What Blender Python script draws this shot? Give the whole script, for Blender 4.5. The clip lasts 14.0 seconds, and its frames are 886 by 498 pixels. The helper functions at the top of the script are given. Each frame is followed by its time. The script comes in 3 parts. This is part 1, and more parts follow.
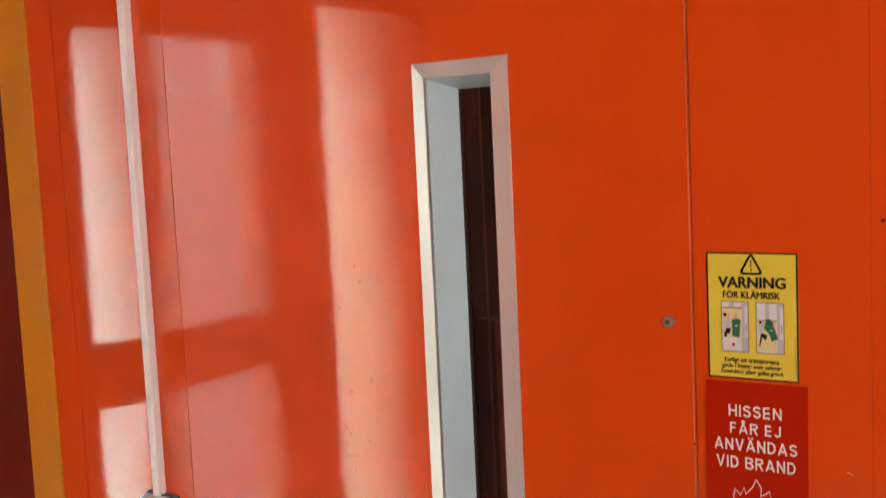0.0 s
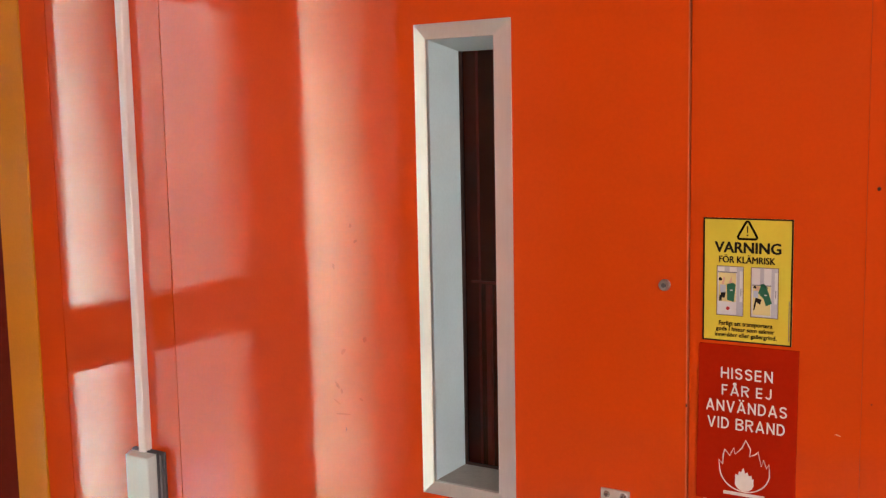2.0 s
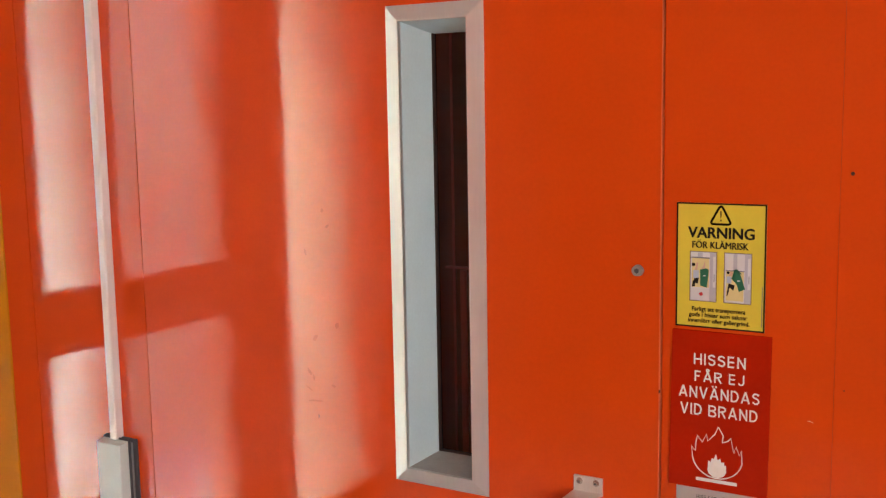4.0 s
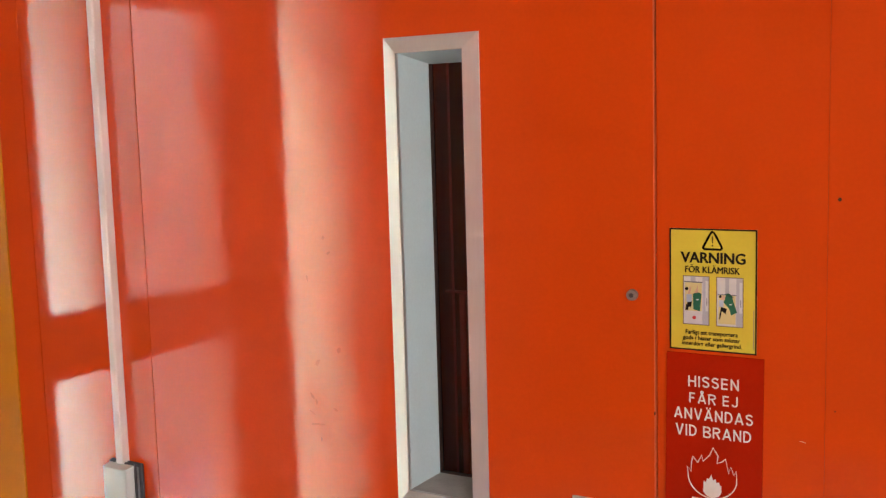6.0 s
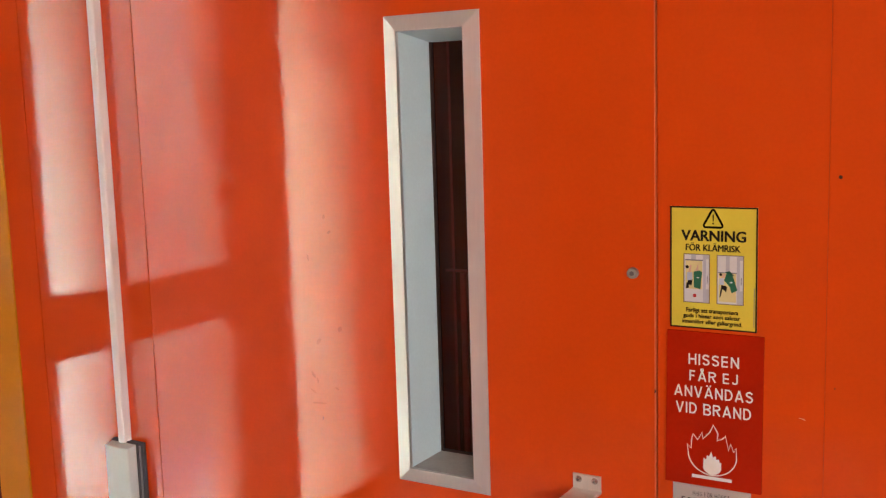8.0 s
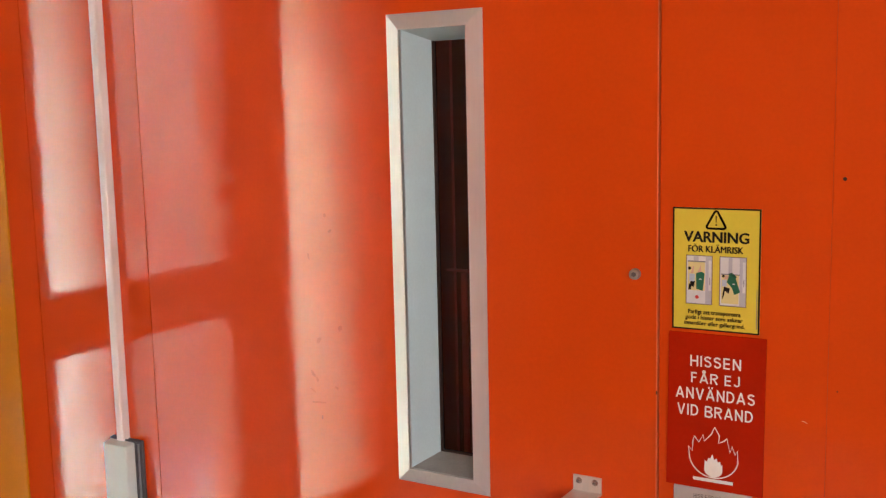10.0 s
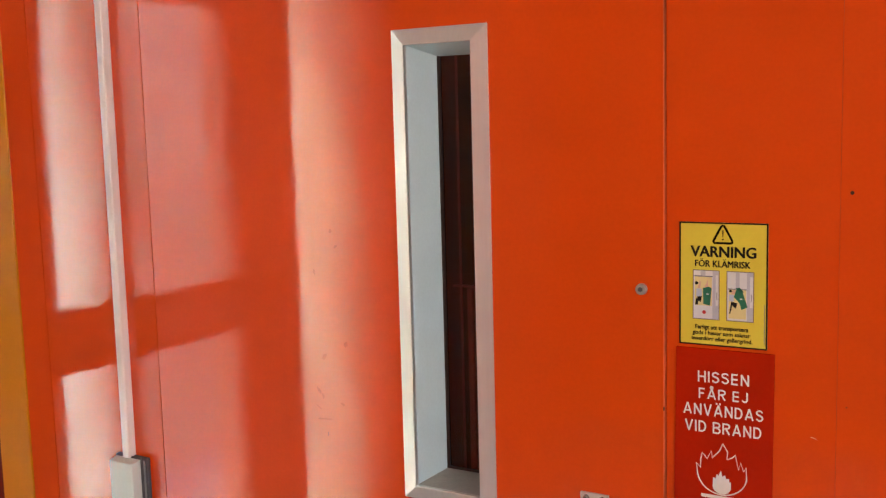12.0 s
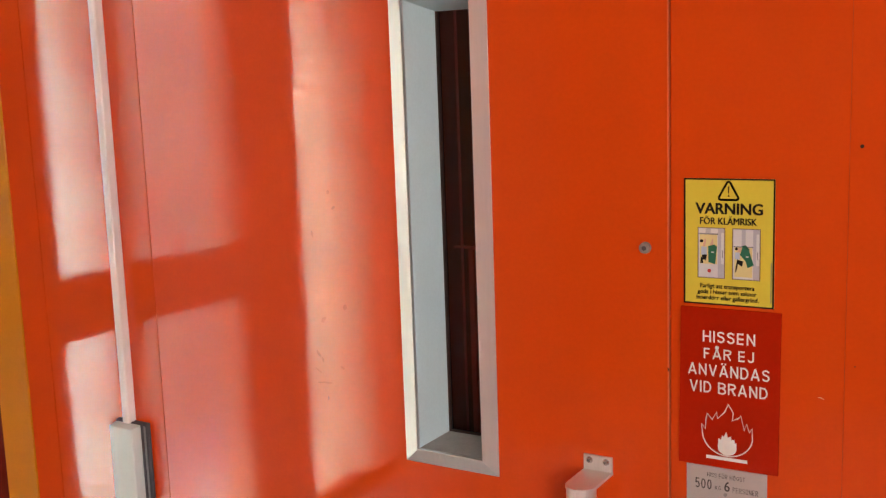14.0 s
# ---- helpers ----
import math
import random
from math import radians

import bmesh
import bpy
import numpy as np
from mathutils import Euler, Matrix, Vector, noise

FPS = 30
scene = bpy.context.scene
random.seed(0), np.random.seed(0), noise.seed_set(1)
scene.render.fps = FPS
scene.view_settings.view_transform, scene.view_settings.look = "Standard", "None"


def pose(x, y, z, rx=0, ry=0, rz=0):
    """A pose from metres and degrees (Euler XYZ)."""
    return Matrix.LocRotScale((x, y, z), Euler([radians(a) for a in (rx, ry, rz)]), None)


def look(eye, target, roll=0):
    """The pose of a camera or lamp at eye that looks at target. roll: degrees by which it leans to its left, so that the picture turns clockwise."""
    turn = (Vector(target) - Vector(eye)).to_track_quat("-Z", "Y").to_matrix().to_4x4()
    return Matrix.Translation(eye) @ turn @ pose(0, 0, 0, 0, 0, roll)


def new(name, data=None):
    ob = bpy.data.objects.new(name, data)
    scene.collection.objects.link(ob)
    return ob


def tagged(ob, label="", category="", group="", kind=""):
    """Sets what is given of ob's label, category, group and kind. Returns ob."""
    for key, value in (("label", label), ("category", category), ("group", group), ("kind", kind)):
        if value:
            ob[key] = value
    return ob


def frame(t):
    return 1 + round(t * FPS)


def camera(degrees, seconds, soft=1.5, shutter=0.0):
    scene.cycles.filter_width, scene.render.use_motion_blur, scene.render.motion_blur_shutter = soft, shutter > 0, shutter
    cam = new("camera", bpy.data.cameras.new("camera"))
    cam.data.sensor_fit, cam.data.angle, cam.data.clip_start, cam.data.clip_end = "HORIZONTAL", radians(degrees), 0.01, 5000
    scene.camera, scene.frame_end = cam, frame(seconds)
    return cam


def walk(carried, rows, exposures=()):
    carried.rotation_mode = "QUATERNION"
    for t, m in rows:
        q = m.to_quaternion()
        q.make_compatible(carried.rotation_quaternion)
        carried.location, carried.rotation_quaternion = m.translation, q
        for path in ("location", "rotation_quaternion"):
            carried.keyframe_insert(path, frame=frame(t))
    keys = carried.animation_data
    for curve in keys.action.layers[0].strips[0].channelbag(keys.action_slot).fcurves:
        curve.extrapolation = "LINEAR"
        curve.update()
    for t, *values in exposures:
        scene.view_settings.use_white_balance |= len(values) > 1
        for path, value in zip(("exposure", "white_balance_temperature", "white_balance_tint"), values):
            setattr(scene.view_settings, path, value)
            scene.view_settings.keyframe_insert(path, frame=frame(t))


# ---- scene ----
cam = camera(46.0, 14.0, soft=1.3, shutter=0.4)
PATH = [
    (0, (0.413, -1.189, 1.567), (-0.682, 0.4735, 1.381), -2.7),
    (0.5, (0.386, -1.197, 1.548), (-0.687, 0.471, 1.289), -1.8),
    (1, (0.38, -1.217, 1.548), (-0.678, 0.462, 1.3), -1.4),
    (1.5, (0.379, -1.225, 1.549), (-0.666, 0.461, 1.293), -1.5),
    (2, (0.383, -1.224, 1.549), (-0.655, 0.47, 1.315), -1.1),
    (2.5, (0.385, -1.217, 1.539), (-0.657, 0.474, 1.301), -1.3),
    (3, (0.379, -1.215, 1.544), (-0.648, 0.481, 1.28), -1.0),
    (3.5, (0.382, -1.206, 1.542), (-0.639, 0.494, 1.284), -1.5),
    (3.7, (0.385, -1.2, 1.544), (-0.628, 0.504, 1.281), -1.0),
    (5.8, (0.4, -1.225, 1.565), (-0.591, 0.491, 1.291), -1.6),
    (6, (0.406, -1.223, 1.565), (-0.609, 0.485, 1.331), -1.6),
    (6.5, (0.407, -1.22, 1.562), (-0.617, 0.479, 1.311), -1.8),
    (7, (0.407, -1.222, 1.561), (-0.619, 0.475, 1.302), -1.7),
    (7.5, (0.407, -1.223, 1.556), (-0.606, 0.481, 1.294), -1.4),
    (8, (0.406, -1.224, 1.562), (-0.608, 0.479, 1.292), -1.7),
    (10.5, (0.401, -1.216, 1.559), (-0.613, 0.488, 1.293), -1.2),
    (11, (0.402, -1.212, 1.558), (-0.619, 0.489, 1.304), -1.4),
    (11.5, (0.402, -1.214, 1.564), (-0.623, 0.485, 1.316), -1.5),
    (12, (0.403, -1.213, 1.559), (-0.627, 0.484, 1.32), -1.5),
    (12.5, (0.402, -1.214, 1.561), (-0.629, 0.48, 1.306), -1.9),
    (13, (0.402, -1.211, 1.558), (-0.627, 0.485, 1.301), -1.6),
    (13.5, (0.403, -1.199, 1.546), (-0.635, 0.488, 1.274), -1.7),
    (14, (0.396, -1.186, 1.548), (-0.641, 0.497, 1.244), -2.0),
]

# ---- world, sun, exposure ----
EXPOSURE = 4.7
walk(cam, [(t, look(eye, target, roll)) for t, eye, target, roll in PATH], [(0.0, EXPOSURE), (14.0, EXPOSURE)])
SUN_DIR = Vector((-0.30, 0.42, 0.86)).normalized()
world = bpy.data.worlds.new("sky")
scene.world = world
world.use_nodes = True
wn = world.node_tree
sky = wn.nodes.new("ShaderNodeTexSky")
sky.sky_type = "NISHITA"
sky.sun_disc = False
sky.dust_density = 5.0
sky.sun_elevation = math.asin(SUN_DIR.z)
sky.sun_rotation = math.atan2(SUN_DIR.x, SUN_DIR.y)
wn.nodes["Background"].inputs["Strength"].default_value = 0.15
wn.links.new(sky.outputs["Color"], wn.nodes["Background"].inputs["Color"])
sun_data = bpy.data.lights.new("sun", "SUN")
sun_data.energy, sun_data.angle, sun_data.color = 1.5, radians(20), (1.0, 0.94, 0.86)
sun = new("sun", sun_data)
sun.matrix_world = look(SUN_DIR * 30, (0, 0, 0))
# sky light that comes in by the window opening in the side wall
sky_in = bpy.data.lights.new("window_daylight", "AREA")
sky_in.shape, sky_in.size, sky_in.size_y, sky_in.energy, sky_in.color = "RECTANGLE", 1.9, 1.35, 3.5, (1.0, 0.95, 0.88)
sky_lamp = new("window_daylight", sky_in)
sky_lamp.matrix_world = look((2.52, -3.15, 1.62), (0.0, -3.15, 1.62))


# ---- materials ----
def material(name, colour, rough=0.5, metal=0.0, vary=0.08, scale=6.0, grain=0.02, grain_scale=220.0, bump=0.03, bump_scale=300.0,
             coat=0.0, coat_rough=0.03, rough_vary=0.05, each=0.0, stretch=(1, 1, 1), ior=1.5):
    m = bpy.data.materials.new(name)
    m.use_nodes = True
    n, link = m.node_tree.nodes, m.node_tree.links.new
    b = n["Principled BSDF"]
    b.inputs["Metallic"].default_value = metal
    b.inputs["Coat Weight"].default_value = coat
    b.inputs["Coat Roughness"].default_value = coat_rough
    b.inputs["IOR"].default_value = ior
    b.inputs["Coat IOR"].default_value = 1.62
    co = n.new("ShaderNodeTexCoord")
    mp = n.new("ShaderNodeMapping")
    mp.inputs["Scale"].default_value = stretch
    link(co.outputs["Object"], mp.inputs["Vector"])

    def tex(s, detail):
        t = n.new("ShaderNodeTexNoise")
        t.inputs["Scale"].default_value, t.inputs["Detail"].default_value = s, detail
        link(mp.outputs["Vector"], t.inputs["Vector"])
        return t.outputs["Fac"]

    def ramp(fac, lo, hi):
        r = n.new("ShaderNodeMapRange")
        r.clamp = False
        r.inputs["From Min"].default_value, r.inputs["From Max"].default_value = 0.25, 0.75
        r.inputs["To Min"].default_value, r.inputs["To Max"].default_value = lo, hi
        link(fac, r.inputs["Value"])
        return r.outputs["Result"]

    big, small = tex(scale, 4), tex(grain_scale, 3)

    def mult(a, c):
        x = n.new("ShaderNodeMath")
        x.operation = "MULTIPLY"
        link(a, x.inputs[0]), link(c, x.inputs[1])
        return x.outputs[0]

    value = mult(ramp(big, 1 - vary, 1 + vary), ramp(small, 1 - grain, 1 + grain))
    if each:
        info = n.new("ShaderNodeObjectInfo")
        r = n.new("ShaderNodeMapRange")
        r.inputs["To Min"].default_value, r.inputs["To Max"].default_value = 1 - each, 1 + each
        link(info.outputs["Random"], r.inputs["Value"])
        value = mult(value, r.outputs["Result"])
    hsv = n.new("ShaderNodeHueSaturation")
    hsv.inputs["Color"].default_value = (*colour, 1)
    link(value, hsv.inputs["Value"])
    link(hsv.outputs["Color"], b.inputs["Base Color"])
    link(ramp(tex(scale * 2.3, 5), max(0.01, rough - rough_vary), rough + rough_vary), b.inputs["Roughness"])
    if bump:
        bm_ = n.new("ShaderNodeBump")
        bm_.inputs["Strength"].default_value, bm_.inputs["Distance"].default_value = bump, 0.001
        link(tex(bump_scale, 2), bm_.inputs["Height"])
        link(bm_.outputs["Normal"], b.inputs["Normal"])
        link(bm_.outputs["Normal"], b.inputs["Coat Normal"])
    return m


ORANGE = (0.63, 0.060, 0.003)
laminate = material("orange_laminate", ORANGE, 0.34, vary=0.05, scale=2.2, grain=0.03, bump=0.02, bump_scale=90, rough_vary=0.02, each=0.03, ior=1.19, coat=1.0, coat_rough=0.045)
laminate_side = material("orange_laminate_smooth", ORANGE, 0.055, vary=0.05, scale=2.2, grain=0.03, bump=0.012, bump_scale=90, rough_vary=0.008, each=0.03, ior=1.55)
yellow_paint = material("yellow_paint", (0.58, 0.21, 0.006), 0.2, vary=0.04, scale=4, grain=0.03)
maroon_paint = material("maroon_paint", (0.12, 0.010, 0.005), 0.14, vary=0.12, scale=3, grain=0.05)
entrance_paint = material("dull_orange_wall_paint", (0.48, 0.10, 0.030), 0.6, vary=0.1, scale=3, grain=0.05)
aluminium = material("satin_aluminium", (0.69, 0.685, 0.65), 0.34, metal=0.62, rough_vary=0.01, vary=0.03, scale=8, grain=0.03, grain_scale=300, bump=0.01, bump_scale=400, stretch=(1, 1, 0.08))
reveal_paint = material("grey_reveal_metal", (0.67, 0.79, 0.80), 0.45, metal=0.0, vary=0.04, scale=7, grain=0.03)
# sill: darker than the reveal because less light falls there, put into the colour
sill_shaded = material("shaded_sill_metal", (0.42, 0.40, 0.37), 0.6, vary=0.12, scale=25, grain=0.08)
steel = material("brushed_steel", (0.74, 0.70, 0.64), 0.38, metal=0.6, vary=0.05, scale=20, grain=0.06, grain_scale=700, stretch=(1, 1, 0.05))
screw_metal = material("plated_screw", (0.62, 0.62, 0.58), 0.25, metal=0.8, vary=0.15, scale=150)
zinc = material("zinc_screw", (0.36, 0.35, 0.32), 0.4, metal=0.6, vary=0.15, scale=150)
ivory = material("ivory_plastic", (0.84, 0.80, 0.72), 0.42, vary=0.05, scale=9)
grey_plastic = material("pale_grey_plastic", (0.66, 0.77, 0.71), 0.45, vary=0.05, scale=14)
gasket = material("dark_grey_rubber", (0.075, 0.075, 0.080), 0.6, vary=0.2, scale=60)
rim_grey = material("mid_grey_plastic", (0.26, 0.27, 0.26), 0.5, vary=0.1, scale=30)
rubber_brown = material("brown_glazing_seal", (0.030, 0.010, 0.006), 0.6, vary=0.2, scale=30)
sign_yellow = material("yellow_sign_vinyl", (0.68, 0.54, 0.045), 0.42, vary=0.03, scale=15, grain=0.02)
sign_red = material("red_sign_plastic", (0.40, 0.014, 0.002), 0.16, ior=1.35, vary=0.05, scale=12, grain=0.03)
ink = material("black_ink", (0.012, 0.009, 0.007), 0.6, vary=0.1, scale=80, ior=1.25)
white_ink = material("white_ink", (0.80, 0.76, 0.70), 0.5, vary=0.05, scale=90)
print_grey = material("printed_grey", (0.44, 0.43, 0.48), 0.45)
print_dark_grey = material("printed_dark_grey", (0.20, 0.19, 0.22), 0.45)
print_white = material("printed_white", (0.64, 0.62, 0.62), 0.45)
print_green = material("printed_green", (0.014, 0.15, 0.075), 0.45)
print_dark_green = material("printed_dark_green", (0.010, 0.10, 0.055), 0.45)
print_cream = material("printed_cream", (0.68, 0.56, 0.25), 0.45)
print_red = material("printed_red", (0.55, 0.03, 0.03), 0.45)
print_pink = material("printed_pink", (0.62, 0.36, 0.26), 0.45)
print_brown = material("printed_brown", (0.20, 0.13, 0.07), 0.45)
print_blue = material("printed_grey_blue", (0.42, 0.47, 0.60), 0.45)
plate_metal = material("engraved_plate_aluminium", (0.60, 0.56, 0.52), 0.45, metal=0.45, vary=0.06, scale=25, grain=0.05, grain_scale=600)
plate_ink = material("engraved_fill", (0.06, 0.05, 0.045), 0.6)
edge_strip = material("worn_edge_band", (0.68, 0.13, 0.04), 0.4, vary=0.35, scale=14, grain=0.1, stretch=(1, 1, 0.4))
chip = material("chipped_laminate", (0.70, 0.50, 0.36), 0.7, vary=0.2, scale=200)
scuff = material("scuffed_laminate", (0.34, 0.026, 0.004), 0.5, vary=0.3, scale=120, ior=1.2)
scuff_soft = material("smudged_laminate", (0.52, 0.046, 0.005), 0.16, vary=0.2, scale=90, ior=1.48)
dark_hole = material("dark_hole", (0.035, 0.008, 0.004), 0.8)
shaft_concrete = material("sooty_shaft_boards", (0.40, 0.14, 0.055), 0.5, vary=0.45, scale=8, stretch=(1, 1, 0.06), grain=0.2, grain_scale=40)
terrazzo = material("brown_terrazzo", (0.20, 0.165, 0.14), 0.55, vary=0.1, scale=3, grain=0.3, grain_scale=120)
ceiling_paint = material("ceiling_paint", (0.62, 0.58, 0.52), 0.8, vary=0.04, scale=2)
wall_brown = material("brown_brick_paint", (0.34, 0.14, 0.07), 0.7, vary=0.15, scale=4)
shaft_bar = material("red_brown_painted_bar", (0.68, 0.22, 0.15), 0.35, vary=0.1, scale=40)
guide_wood = material("brown_guide_board", (0.32, 0.125, 0.028), 0.35, vary=0.35, scale=12, stretch=(1, 1, 0.05), grain=0.2, grain_scale=60)
wood_frame = material("dark_stained_frame", (0.055, 0.026, 0.016), 0.45, vary=0.2, scale=9, stretch=(1, 1, 0.1))
door_wood = material("varnished_door_wood", (0.30, 0.19, 0.13), 0.45, vary=0.2, scale=9, stretch=(1, 1, 0.1))
# white brick; the green tint takes red out of its bright reflection
board_white = material("green_tinted_white_brick", (0.46, 0.64, 0.56), 0.7, vary=0.08, scale=2, each=0.08)
board_peach = material("pale_warm_block", (0.65, 0.68, 0.51), 0.7, vary=0.12, scale=2, each=0.09)
# joints of the white brick, with the same tint for the reflection
painted_bed = material("green_tinted_white_joint", (0.41, 0.55, 0.48), 0.9, vary=0.1, scale=20)
mortar = material("grey_mortar", (0.40, 0.36, 0.29), 0.9, vary=0.1, scale=20)
render_grey = material("pale_grey_render", (0.43, 0.48, 0.38), 0.8, vary=0.06, scale=1)
paving = material("grey_asphalt_paving", (0.40, 0.38, 0.36), 0.85, vary=0.12, scale=0.8)

glass = bpy.data.materials.new("clear_glass")
glass.use_nodes = True
gb = glass.node_tree.nodes["Principled BSDF"]
gb.inputs["Transmission Weight"].default_value, gb.inputs["Roughness"].default_value, gb.inputs["IOR"].default_value = 1.0, 0.0, 1.45
gb.inputs["Base Color"].default_value = (0.96, 0.98, 0.97, 1)
tinted = glass.copy()
tinted.name = "bronze_tinted_glass"
tb = tinted.node_tree.nodes["Principled BSDF"]
tb.inputs["Base Color"].default_value, tb.inputs["IOR"].default_value = (0.72, 0.50, 0.38, 1), 1.18


# ---- builders ----
def box(bm, x0, x1, y0, y1, z0, z1, bevel=0.0):
    vs = [bm.verts.new((x, y, z)) for x in (x0, x1) for y in (y0, y1) for z in (z0, z1)]
    fs = [bm.faces.new([vs[i] for i in f]) for f in ((0, 1, 3, 2), (4, 6, 7, 5), (0, 4, 5, 1), (2, 3, 7, 6), (0, 2, 6, 4), (1, 5, 7, 3))]
    if bevel:
        bmesh.ops.bevel(bm, geom=list({e for f in fs for e in f.edges}), offset=bevel, segments=2, affect="EDGES", profile=0.5)
    return bm


def slab(x0, x1, y0, y1, z0, z1, bevel=0.0):
    return box(bmesh.new(), x0, x1, y0, y1, z0, z1, bevel)


def framed(outer, hole, y0, y1):
    """A slab in the xz plane with one rectangular hole; outer and hole are (x0, x1, z0, z1)."""
    bm = bmesh.new()
    rings = []
    for (x0, x1, z0, z1) in (outer, hole):
        for y in (y0, y1):
            rings.append([bm.verts.new((x, y, z)) for x, z in ((x0, z0), (x1, z0), (x1, z1), (x0, z1))])
    of, ob_, hf, hb = rings
    for i in range(4):
        j = (i + 1) % 4
        bm.faces.new((of[i], of[j], hf[j], hf[i]))
        bm.faces.new((ob_[j], ob_[i], hb[i], hb[j]))
        bm.faces.new((of[j], of[i], ob_[i], ob_[j]))
        bm.faces.new((hf[i], hf[j], hb[j], hb[i]))
    return bm


def cyl(r, depth, seg=32, m=None, r2=None):
    bm = bmesh.new()
    bmesh.ops.create_cone(bm, cap_ends=True, segments=seg, radius1=r, radius2=r if r2 is None else r2, depth=depth, matrix=m or Matrix())
    return bm


def facing(x, y, z):
    """A pose whose local z points out of the lift wall, towards the landing."""
    return Matrix.Translation((x, y, z)) @ pose(0, 0, 0, 90, 0, 0)


def poly(points, y0, y1):
    """A prism over a polygon of (x, z) points."""
    bm = bmesh.new()
    a = [bm.verts.new((x, y0, z)) for x, z in points]
    b = [bm.verts.new((x, y1, z)) for x, z in points]
    bm.faces.new(a), bm.faces.new(b[::-1])
    for i in range(len(a)):
        j = (i + 1) % len(a)
        bm.faces.new((a[j], a[i], b[i], b[j]))
    bmesh.ops.triangulate(bm, faces=[f for f in bm.faces if len(f.verts) > 4])
    return bm


def part(name, bm, mat, parent=None, label="", smooth=False):
    bmesh.ops.recalc_face_normals(bm, faces=bm.faces)
    me = bpy.data.meshes.new(name)
    bm.to_mesh(me)
    bm.free()
    me.materials.append(mat)
    if smooth:
        me.shade_smooth()
        me.set_sharp_from_angle(angle=radians(40))
    ob = new(name, me)
    if parent:
        ob.parent = parent
        ob.matrix_parent_inverse = parent.matrix_world.inverted()
    if label:
        ob["label"] = label
    return ob


def thing(name, at, label, category, group="", kind=""):
    e = new(name)
    e.location = at
    e.matrix_world = Matrix.Translation(at)
    return tagged(e, label, category, group, kind)


def structure(name, bm, mat, label, category):
    return tagged(part(name, bm, mat), label, category, kind="structure")


def text_mesh(body, bold):
    cu = bpy.data.curves.new("text", "FONT")
    cu.body, cu.size, cu.extrude, cu.offset, cu.resolution_u = body, 1.0, 0.005, bold, 3
    tmp = new("tmp_text", cu)
    me = bpy.data.meshes.new_from_object(tmp.evaluated_get(bpy.context.evaluated_depsgraph_get()))
    bpy.data.objects.remove(tmp)
    return me, np.array([v.co for v in me.vertices])


CAP = text_mesh("H", 0.0)[1].max(0)[1]


def lettering(name, body, box4, y, mat, parent, bold=0.0, heavy=0.0):
    """Text of the built-in font on the plane y: x0 to x1 wide, capitals from z0 to z1, raised a little."""
    me, co = text_mesh(body, bold)
    lo, hi = co.min(0), co.max(0)
    x0, x1, z0, z1 = box4
    for v in me.vertices:
        u, w = (v.co.x - lo[0]) / (hi[0] - lo[0]), v.co.y / CAP
        v.co = (x0 + u * (x1 - x0), y - 0.0004 * (v.co.z > 0), z0 + w * (z1 - z0))
    bm = bmesh.new()
    bm.from_mesh(me)
    if heavy:
        bmesh.ops.translate(bm, verts=bm.verts[:], vec=(-heavy, 0, 0))
        dup = bmesh.ops.duplicate(bm, geom=bm.verts[:] + bm.edges[:] + bm.faces[:])
        bmesh.ops.translate(bm, verts=[g for g in dup["geom"] if isinstance(g, bmesh.types.BMVert)], vec=(2 * heavy, -0.00015, 0.0002))
    bpy.data.meshes.remove(me)
    return part(name, bm, mat, parent)


def arc(cx, cz, rx, rz, a0, a1, steps=10):
    return [(cx + rx * math.cos(radians(a0 + (a1 - a0) * q / steps)), cz + rz * math.sin(radians(a0 + (a1 - a0) * q / steps))) for q in range(steps + 1)]


